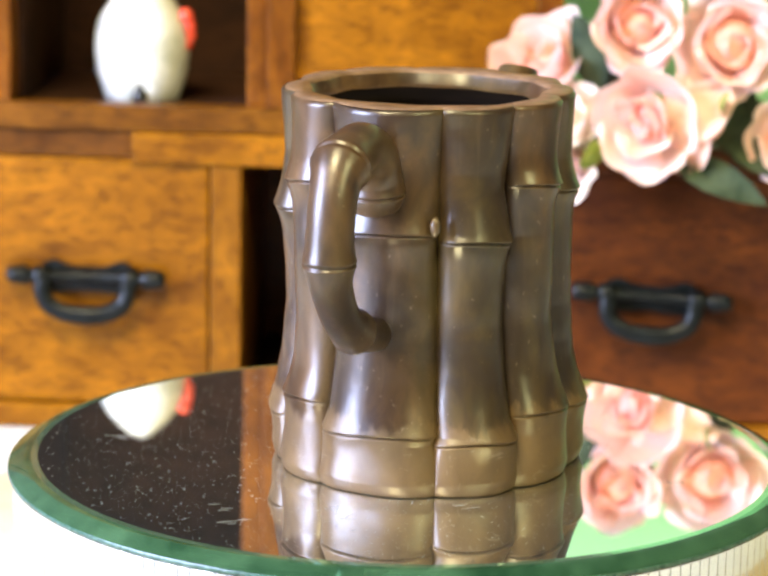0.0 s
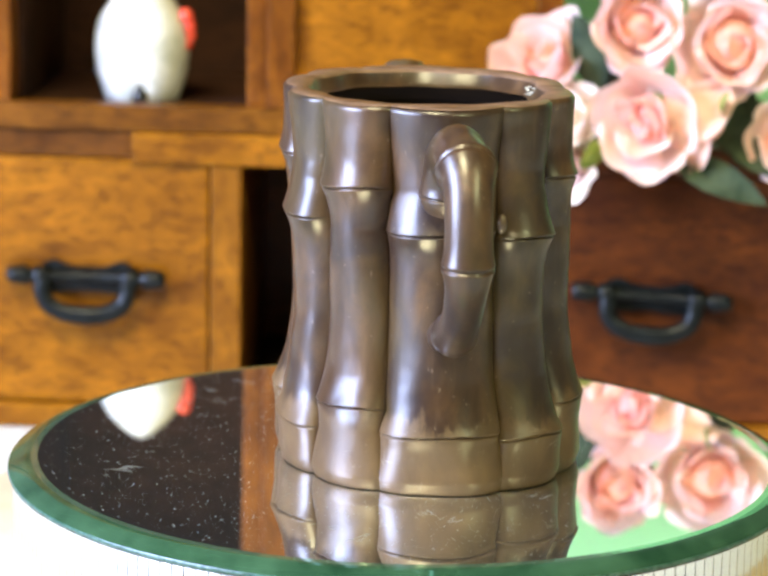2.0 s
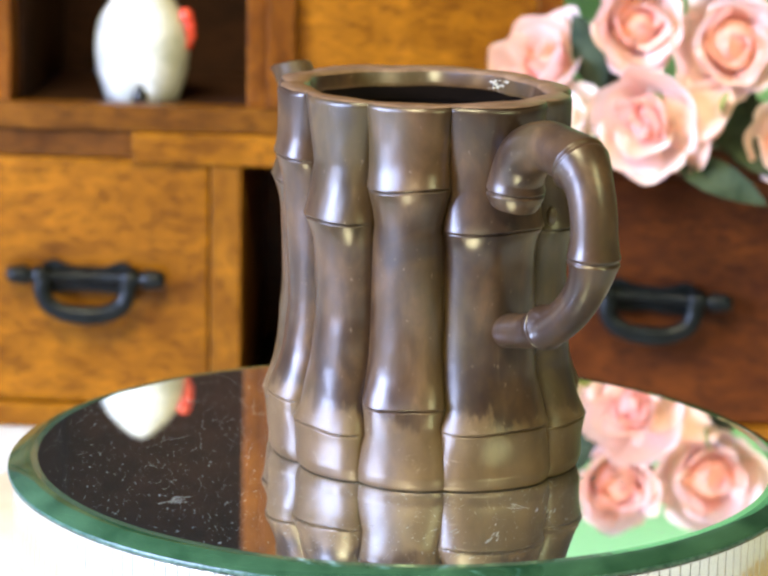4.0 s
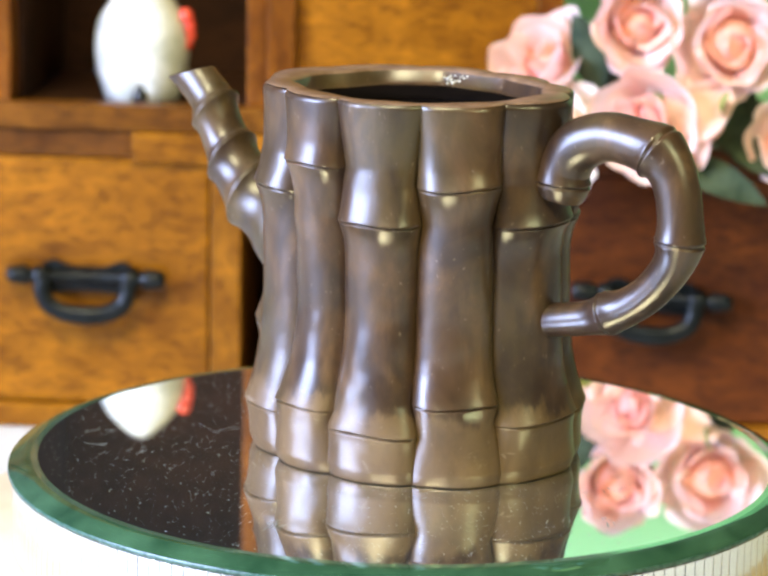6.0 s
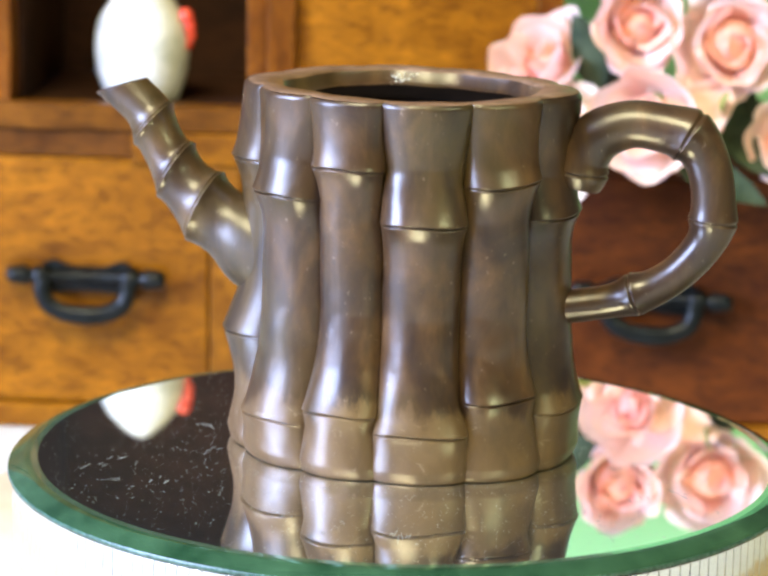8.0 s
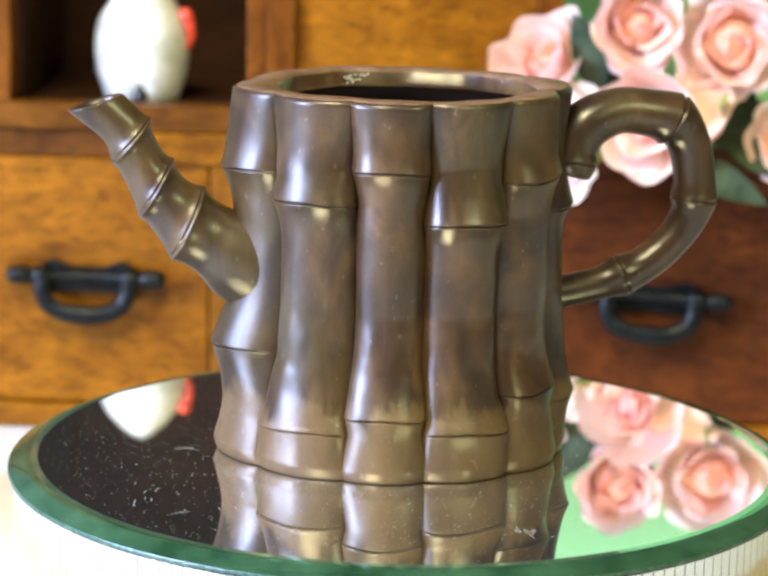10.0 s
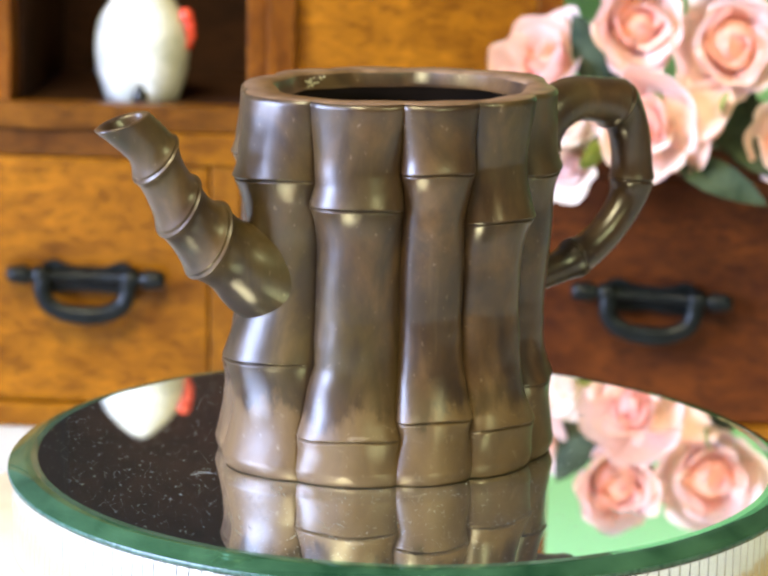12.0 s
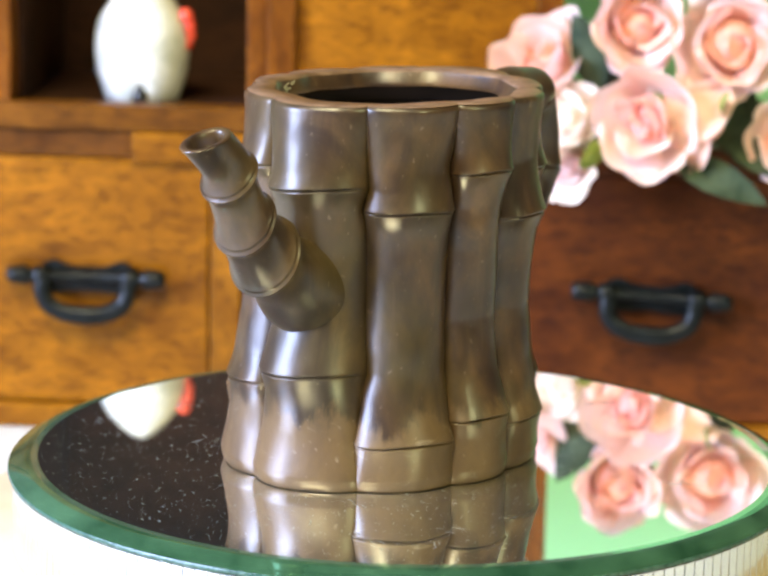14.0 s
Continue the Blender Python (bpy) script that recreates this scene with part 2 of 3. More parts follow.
# hand-pressed swellings and flats: azimuth, height, half width in degrees, half height, amount
PRESSED = [(70, 0.037, 21, 0.017, 0.0056), (69, 0.105, 21, 0.030, 0.0044), (70, 0.0, 22, 0.014, 0.0030), (-105, 0.120, 14, 0.014, 0.0028),
           (0, 0.062, 24, 0.028, 0.0012), (-40, 0.075, 18, 0.034, 0.0014), (144, 0.050, 15, 0.026, -0.0014), (-142, 0.030, 15, 0.026, -0.0026),
           (-112, 0.004, 14, 0.010, -0.0018), (186, 0.014, 16, 0.012, -0.0014), (36, 0.0, 16, 0.010, 0.0015)]


def oval(azimuth, a, b):
    k = azimuth - LONG_AXIS
    return a * b / math.sqrt((b * math.cos(k)) ** 2 + (a * math.sin(k)) ** 2)


def joint_shape(d, amount):
    """Swelling and groove of a bamboo joint, d metres above its line."""
    swell = math.exp(-d / 0.0088) if d >= 0 else math.exp(d / 0.0045)
    groove = math.exp(-(d / 0.00040) ** 2)
    step = 0.0007 * math.exp(d / 0.0014) if d < 0 else 0.0
    return amount * swell - 0.0010 * groove - step


def fullness(cane, z):
    total = 0.0
    for line in CANES[cane][2:4]:
        d = z - line
        total += math.exp(-d / 0.0088) if d >= 0 else math.exp(d / 0.0045)
    return total


def cane_radius(cane, u, z):
    a0, a1, upper, lower, tilt = CANES[cane]
    # a swollen joint pushes the groove towards its slimmer neighbour
    own, before, after = fullness(cane, z), fullness(cane - 1, z), fullness((cane + 1) % len(CANES), z)
    a0, a1 = a0 + 1.7 * (before - own), a1 + 1.7 * (own - after)
    azimuth = radians(a0 + (a1 - a0) * (u + 1) / 2)
    r = oval(azimuth, np.interp(z, PROFILE_Z, PROFILE_A), np.interp(z, PROFILE_Z, PROFILE_B))
    depth = np.interp(z, (0.0, 0.012, 0.04, 0.075, 0.105, TOP), (0.0036, 0.0044, 0.0084, 0.0088, 0.0060, 0.0038))
    bulge = depth * (0.42 * u * u + 0.62 * (1 - math.sqrt(1 - 0.9 * u * u)))
    side = max(0.0, 1 - abs(u) ** 5.0) ** 0.5
    wob = 0.0005 * math.sin(3.1 * u + cane)
    r += side * (joint_shape(z - upper - tilt * u - wob, 0.0040) + joint_shape(z - lower - wob, 0.0031))
    r += 0.0026 * max(0.0, 1 - z / 0.09) * math.cos(azimuth + radians(19))
    for at, height, wide, tall, amount in PRESSED:
        turn = (math.degrees(azimuth) - at + 180) % 360 - 180
        r += amount * math.exp(-(turn / wide) ** 2 - ((z - height) / tall) ** 2)
    r += 0.0007 * noise.noise(Vector((azimuth * 4, z * 45, cane))) + 0.00016 * noise.noise(Vector((azimuth * 11, z * 170, 7.0)))
    edge = TOP - z
    if edge < 0.0012:
        r -= 0.0009 * (1 - edge / 0.0012) ** 2
    if z < 0.0012:
        r -= 0.0005 * (1 - z / 0.0012) ** 2
    return azimuth, r - bulge


def cane_mesh(cane, nu=30, nz=150):
    bm = bmesh.new()
    rows = []
    levels = {round(TOP * j / nz, 6) for j in range(nz + 1)}
    for line in CANES[cane][2:4]:  # finer rings where the joints are cut
        levels |= {round(line + 0.00016 * k, 6) for k in range(-15, 16)}
    for z in sorted(levels):
        row = []
        for i in range(nu + 1):
            u = math.sin((i / nu - 0.5) * math.pi)
            az, r = cane_radius(cane, u, z)
            if abs(u) > 0.999:  # both neighbours share the groove between them
                other = (cane + (1 if u > 0 else -1)) % len(CANES)
                r = (r + cane_radius(other, -u, z)[1]) / 2
            row.append(bm.verts.new((r * math.cos(az), r * math.sin(az), z)))
        rows.append(row)
    grid_faces(bm, rows)
    return bm


def outline(z, n_per=30):
    pts = []
    for cane in range(len(CANES)):
        for i in range(n_per):
            u = math.sin((i / n_per - 0.5) * math.pi)
            az, r = cane_radius(cane, u, z)
            if i == 0:
                r = (r + cane_radius((cane - 1) % len(CANES), 1.0, z)[1]) / 2
            pts.append((az, r))
    return pts


def rim_mesh():
    """Flat scalloped top, the step down inside it and the ledge on which a lid would rest."""
    bm = bmesh.new()
    outer = outline(TOP)
    rows = []
    for kind in range(8):
        row = []
        for az, r in outer:
            inner = oval(az, 0.0418, 0.0372) + 0.0007 * math.sin(az * 11 + 0.6) + 0.0005 * math.sin(az * 5)
            hole = oval(az, *HOLE)
            q, z = ((r, TOP), (r - 0.0006, TOP + 0.0004), (inner + 0.0008, TOP + 0.0004), (inner, TOP - 0.0006), (inner - 0.0010, TOP - 0.0040),
                    (inner - 0.0026, TOP - 0.0050), (hole + 0.0010, TOP - 0.0058), (hole, TOP - 0.0074))[kind]
            row.append(bm.verts.new((q * math.cos(az), q * math.sin(az), z + 0.0003 * math.sin(az * 3 + 1))))
        rows.append(row)
    for first, last, index in ((0, 4, 0), (3, 6, 1), (5, 8, 2)):
        seen = set(bm.faces)
        grid_faces(bm, rows[first:last], True)
        for f in bm.faces:
            if f not in seen:
                f.material_index = index
    return bm


def interior_mesh():
    bm = bmesh.new()
    rows = []
    for s, z in ((1.0, TOP - 0.0074), (1.01, TOP - 0.012), (1.06, TOP - 0.022), (1.07, 0.06), (1.07, 0.012), (0.95, 0.006)):
        rows.append([bm.verts.new((s * oval(2 * math.pi * i / 96, *HOLE) * math.cos(2 * math.pi * i / 96),
                                   s * oval(2 * math.pi * i / 96, *HOLE) * math.sin(2 * math.pi * i / 96),
                                   z)) for i in range(96)])
    grid_faces(bm, rows, True)
    bm.faces.new(rows[-1])
    return bm


def base_mesh():
    bm = bmesh.new()
    ring = [bm.verts.new((r * math.cos(a), r * math.sin(a), 0.0)) for a, r in outline(0.0)]
    bm.faces.new(ring[::-1])
    return bm


def plane_frame(azimuth):
    a = radians(azimuth)
    out = Vector((math.cos(a), math.sin(a), 0))
    return out, Vector((-out.y, out.x, 0))


HANDLE = [(0.0545, 0.0908, 0.0071), (0.0552, 0.0935, 0.0079), (0.0565, 0.1005, 0.0082), (0.0613, 0.1074, 0.0083), (0.0710, 0.1114, 0.0077),
          (0.0808, 0.1109, 0.0077), (0.0898, 0.1085, 0.0080), (0.0950, 0.1027, 0.0072), (0.0978, 0.0937, 0.0070), (0.0985, 0.0819, 0.0068),
          (0.0960, 0.0739, 0.0062), (0.0891, 0.0653, 0.0059), (0.0813, 0.0594, 0.0059), (0.0744, 0.0563, 0.0059), (0.0670, 0.0537, 0.0054),
          (0.0539, 0.0510, 0.0054), (0.0470, 0.0497, 0.0052)]


def handle_mesh():
    out, side = plane_frame(-106.5)
    steps = 36
    path = spline(HANDLE, steps)
    centres = [out * s + Vector((0, 0, z)) for s, z, r in path]
    length = [0.0]
    for a, b in zip(centres, centres[1:]):
        length.append(length[-1] + (b - a).length)
    radii = []
    for i, (s, z, r) in enumerate(path):
        for j in (1.3, 6, 9, 13):
            d = length[i] - np.interp(j * steps, range(len(path)), length)
            r += 0.0016 * math.exp(-abs(d) / 0.0030) - 0.0011 * math.exp(-(d / 0.00045) ** 2)
        radii.append(r)
    bm = bmesh.new()
    tube(bm, centres, radii, side, 36)
    return bm


# out from the axis, height, half length and half width of the ring, lean of the ring; millimetres and degrees
SPOUT = [(40.0, 58.5, 17.0, 15.5, 12), (55.0, 65.0, 14.6, 13.6, 18), (63.0, 70.5, 11.7, 11.4, 22), (70.5, 76.0, 11.4, 11.2, 25), (76.0, 81.5, 10.0, 10.0, 28),
         (80.7, 87.7, 9.3, 9.3, 31), (84.8, 95.0, 8.3, 8.4, 36), (88.6, 102.9, 8.0, 8.0, 41), (91.3, 107.5, 7.5, 7.3, 50), (96.0, 111.7, 8.2, 6.8, 64),
         (99.8, 114.7, 9.2, 6.7, 73)]


def spout_mesh():
    """Leaning rings along the spout: ridged joints, a slanting cut mouth and the bore inside it."""
    out, side = plane_frame(71)
    steps = 24
    path = spline(SPOUT, steps)
    length = np.concatenate(([0.0], np.cumsum(np.hypot(*np.diff(path[:, :2], axis=0).T))))
    joints = [length[k * steps] for k in (3, 5, 7)]
    bm = bmesh.new()
    rows = []

    def ring(*values):
        s, z, long, wide, lean = (float(k) for k in values)
        u = math.sin(radians(lean)) * out - math.cos(radians(lean)) * Vector((0, 0, 1))
        c = out * s + Vector((0, 0, z))
        rows.append([bm.verts.new(0.001 * (c + long * math.cos(2 * math.pi * k / 40) * u + wide * math.sin(2 * math.pi * k / 40) * side)) for k in range(40)])
    for (s, z, long, wide, lean), at in zip(path, length):
        more = 0.0
        for j in joints:
            d = at - j
            more += 2.1 * math.exp(-abs(d) / (2.2 if d < 0 else 1.5)) - 1.0 * math.exp(-((d - 0.3) / 0.42) ** 2)
        ring(s, z, long + more, wide + more, lean)
    s, z, long, wide, lean = SPOUT[-1]
    for less, down in ((0.5, -0.35), (1.5, -0.25), (2.1, 0.5), (2.9, 2.5), (3.6, 4.5)):
        ring(s - 0.85 * max(0, down), z - down, long - less * 1.3, wide - less, lean)
    grid_faces(bm, rows, True)
    bm.faces.new(rows[-1])
    return bm


def build_teapot():
    pot = thing("teapot", pose(*POT_CENTRE, 0.0003), "dark brown clay teapot moulded as bundled bamboo canes, without its lid", "teapot")
    for cane in range(len(CANES)):
        part("bamboo_cane", cane_mesh(cane), CLAY, pot)
    # ledge and hollow carry the painted inner darkness
    part("rim", rim_mesh(), [RIM_CLAY, CLAY, HOLLOW_SHADE], pot, "flat scalloped rim of paler matt clay")
    part("interior", interior_mesh(), HOLLOW_SHADE, pot, "hollow inside of the pot, its shade painted near-black")
    part("base", base_mesh(), CLAY, pot, smooth=False)
    part("handle", handle_mesh(), CLAY, pot, "bent bamboo stem handle with ringed joints")
    part("spout", spout_mesh(), CLAY, pot, "jointed bamboo spout with a slanting open tip")
    bud = bmesh.new()
    bmesh.ops.create_uvsphere(bud, u_segments=16, v_segments=10, radius=1.0)
    az, r = radians(-87), 0.0525
    for v in bud.verts:
        v.co = Matrix.Rotation(az, 3, "Z") @ Vector((v.co.x * 0.0016, v.co.y * 0.0017, v.co.z * 0.0032)) + Vector((r * math.cos(az), r * math.sin(az), 0.0850))
    part("bud", bud, CLAY, pot, "small oval bud between two canes")
    # pale crumbs modelled in place of the sheen on the inner wall
    crumbs = bmesh.new()
    rng = random.Random(11)
    for i in range(26):
        a = radians(rng.uniform(-8, 8))
        r = oval(a, 0.0418, 0.0372) - 0.0009
        s = rng.uniform(0.0003, 0.0006)
        for v in bmesh.ops.create_icosphere(crumbs, subdivisions=1, radius=s)["verts"]:
            v.co = Vector((r * math.cos(a) + 0.4 * v.co.x, r * math.sin(a) + v.co.y * 1.4, 0.1173 + rng.uniform(-0.0001, 0.0001) + v.co.z + 0.0018 * math.sin(i * 2.4)))
    tagged(part("sheen_crumbs", crumbs, SHEEN_CRUMB, pot, "pale crumbs standing in for a sheen on the inner edge"), kind="stuff")
    return pot


# ---- the turntable ----
def build_turntable():
    table = thing("turntable", pose(0, 0, -0.03), "round turntable with mirror top and green glass edge", "turntable")
    lift = 0.03
    disc = bmesh.new()
    ring = [disc.verts.new((0.12 * math.cos(2 * math.pi * i / 256), 0.12 * math.sin(2 * math.pi * i / 256), lift)) for i in range(256)]
    disc.faces.new(ring)
    top = part("mirror_top", disc, MIRROR, table, "round dusty mirror top", smooth=False)
    part("bevel_inner_edge", lathe([(0.1222, lift - 0.00012), (0.12, lift)], 256), PALE_GLASS, table, "pale green glass line round the mirror")
    part("bevel", lathe([(0.1295, lift - 0.003), (0.1243, lift - 0.00038), (0.1240, lift - 0.0003), (0.1222, lift - 0.00012)], 256), BEVEL, table, "green tinted bevelled glass rim")
    part("glass_edge", lathe([(0.1285, lift - 0.0048), (0.1297, lift - 0.0044), (0.1297, lift - 0.0034), (0.1295, lift - 0.003)], 256), EDGE, table, "dark green serrated glass edge")
    part("drum", lathe([(0.1272, 0.0), (0.1272, lift - 0.0048)], 128, cap_bottom=True), JOINT, table)
    count = 190
    step = 2 * math.pi / count
    facet = box(0.1268, 0.1284, -0.1284 * step / 2 + 0.00018, 0.1284 * step / 2 - 0.00018, 0.001, lift - 0.005, 0.0003)
    first = part("facet", facet, FACET, table, smooth=False)
    for i in range(count):
        ob = first if i == 0 else new("facet", first.data)
        ob.parent = table
        wave = random.uniform(-1.2, 1.2)
        ob.matrix_local = pose(0, 0, 0, 0, 0, math.degrees(i * step)) @ pose(0.1284, 0, 0, 0, 0, wave) @ pose(-0.1284, 0, 0)
    dust = bmesh.new()
    rng = random.Random(5)
    for i in range(4200):
        r, a = 0.119 * math.sqrt(rng.random()), rng.uniform(0, 2 * math.pi)
        s = rng.choice((0.00006, 0.00008, 0.00010, 0.00015)) * rng.uniform(0.7, 1.2)
        stretch, turn = rng.choice((1, 1.5, 2.5, 4.0)), rng.choice((0.3, 1.87)) + rng.uniform(-0.3, 0.3)
        c = Vector((r * math.cos(a), r * math.sin(a), lift + 0.0001))
        vs = []
        for k in range(5):
            q = Vector((math.cos(k * 1.2566) * s * stretch, math.sin(k * 1.2566) * s, 0))
            q.rotate(Euler((0, 0, turn)))
            vs.append(dust.verts.new(c + q))
        dust.faces.new(vs)
    for group in range(22):
        r, a, turn = 0.11 * math.sqrt(rng.random()), rng.uniform(0, 6.28), rng.uniform(0, 6.28)
        for i in range(rng.randint(3, 6)):
            c = Vector((r * math.cos(a) + rng.uniform(-0.004, 0.004), r * math.sin(a) + rng.uniform(-0.004, 0.004), lift + 0.0001))
            vs = []
            for x, y in ((-1, -1), (1, -1), (1, 1), (-1, 1)):
                q = Vector((x * rng.uniform(0.0012, 0.002), y * 0.00009, 0))
                q.rotate(Euler((0, 0, turn)))
                vs.append(dust.verts.new(c + q))
            dust.faces.new(vs)
    tagged(part("dust", dust, DUST, table, "pale dust specks and smears on the mirror", smooth=False), kind="stuff")
    return table


def build_stand():
    stand = thing("round_stand", pose(0, 0, -0.099), "round cream wooden stand under the turntable", "stand")
    part("stand_top", lathe([(0.10, 0.051), (0.155, 0.051), (0.158, 0.054), (0.158, 0.066), (0.156, 0.069)], 128, True, True), CREAM, stand)
    part("pedestal", lathe([(0.11, 0.0), (0.11, 0.008), (0.07, 0.014), (0.07, 0.0505)], 96, True, True), CREAM, stand)
    return stand


# ---- the room ----
def build_room():
    x0, x1, y0, y1, z0, z1 = -1.7, 1.7, -1.9, 0.72, -0.85, 1.75
    def slab(name, mat, dims, label, category):
        return tagged(part(name, box(*dims, 0), mat, None, "", smooth=False), label, category, kind="structure")
    # unseen grey wall, added to keep green reflections off the pot's edges
    slab("wall_back", PLASTER, (x0, x1, y1, y1 + 0.1, z0, z1), "unseen dark grey wall behind the cabinet, added to limit green reflections", "wall")
    # the green wall, cut down to the stretch beside the cabinet
    slab("green_wall_stretch", GREEN, (0.0, 0.6, y1 - 0.02, y1 - 0.001, z0, 0.34), "stretch of plain pale green wall beside the cabinet", "wall panel")
    slab("wall_front", PLASTER, (x0, x1, y0 - 0.1, y0, z0, z1), "plain dark grey plaster wall", "wall")
    # unseen wall, grey instead of green to keep the pot's edges neutral
    slab("wall_right", PLASTER, (x1, x1 + 0.1, y0, y1, z0, z1), "plain dark grey plaster wall", "wall")
    # the left wall has a window opening
    wy0, wy1, wz0, wz1 = -1.2, -0.2, 0.05, 1.15
    bm = bmesh.new()
    for d in ((y0, y1, z0, wz0), (y0, y1, wz1, z1), (y0, wy0, wz0, wz1), (wy1, y1, wz0, wz1)):
        b = box(x0 - 0.1, x0, *d, 0)
        me = bpy.data.meshes.new("tmp")
        b.to_mesh(me)
        bm.from_mesh(me)
        b.free()
        bpy.data.meshes.remove(me)
    tagged(part("wall_left", bm, PLASTER, None, "", smooth=False), "dark grey plaster wall with a window opening", "wall", kind="structure")
    slab("ceiling", PLASTER, (x0, x1, y0, y1, z1, z1 + 0.1), "plain dark grey ceiling", "ceiling")
    slab("floor", DARK, (x0, x1, y0, y1, z0 - 0.1, z0), "dark wooden floor", "floor")
    table = thing("table", pose(0, 0, -0.099), "long table with a white top", "table")
    part("tabletop", box(-1.1, 1.1, -0.80, 0.66, -0.03, 0.0, 0.003), CLOTH, table, smooth=False)
    for x in (-1.05, 1.05):
        for y in (-0.75, 0.61):
            part("leg", box(x - 0.03, x + 0.03, y - 0.03, y + 0.03, -0.751, -0.03, 0.003), CLOTH, table, smooth=False)


# ---- the cabinet ----
CABINET = pose(0.0129, 0.3695, 0.0, 0, 0, -2)


def pull_parts(drawer, cx, cz, tilt=0.0):
    """Iron pull: a waved back plate with a rod through two lugs and a hanging bail."""
    plate = bmesh.new()
    top, low = [], []
    for i in range(41):
        x = -0.0255 + 0.051 * i / 40
        k = abs(x) / 0.0255
        up = 0.0052 + 0.0028 * math.exp(-((k - 0.62) / 0.2) ** 2) - 0.0035 * max(0, k - 0.8) / 0.2
        top.append((x, up))
        low.append((x, -0.0060 - 0.0042 * min(k, 0.75) ** 2 + 0.024 * max(0, k - 0.75)))
    rows = [[plate.verts.new((cx + x, y, cz + z)) for x, z in line] for line, y in ((low, 0.0), (low, -0.0028), (top, -0.0028), (top, 0.0))]
    grid_faces(plate, rows)
    base = part("back_plate", plate, IRON, drawer, "black iron waved back plate", smooth=False)
    rod = bmesh.new()
    tube(rod, [Vector((cx + x, -0.0062, cz + 0.0012)) for x in (-0.0376, -0.0370, -0.0345, -0.0285, -0.026, 0.026, 0.0285, 0.0345, 0.0370, 0.0376)],
         [0.0018, 0.0034, 0.0042, 0.0048, 0.0030, 0.0030, 0.0048, 0.0042, 0.0034, 0.0018], Vector((0, 0, 1)), 14)
    part("rod", rod, IRON, drawer, "black iron rod with round ends")
    for s in (-1, 1):
        lug = bmesh.new()
        tube(lug, [Vector((cx + s * 0.0212 + d, -0.0058, cz + 0.001)) for d in (-0.004, -0.003, 0.003, 0.004)], [0.0036, 0.0048, 0.0048, 0.0036], Vector((0, 0, 1)), 16)
        part("lug", lug, IRON, drawer)
    bail = bmesh.new()
    pts = spline([(-0.0200, 0.0, 0.0040), (-0.0202, -0.006, 0.0040), (-0.0172, -0.0118, 0.0042), (-0.0095, -0.0155, 0.0044), (0.0, -0.0165, 0.0047),
                  (0.0095, -0.0155, 0.0044), (0.0172, -0.0118, 0.0042), (0.0202, -0.006, 0.0040), (0.0200, 0.0, 0.0040)], 6)
    tube(bail, [Vector((cx + x, -0.0085 - 0.25 * abs(z) * 0.4, cz + z)) for x, z, r in pts], [r for x, z, r in pts], Vector((0, 1, 0)), 14, flat=0.8)
    part("bail", bail, IRON, drawer, "black iron hanging bail")
    for ob in drawer.children:
        ob.matrix_local = pose(cx, 0, cz, 0, tilt, 0) @ pose(-cx, 0, -cz)


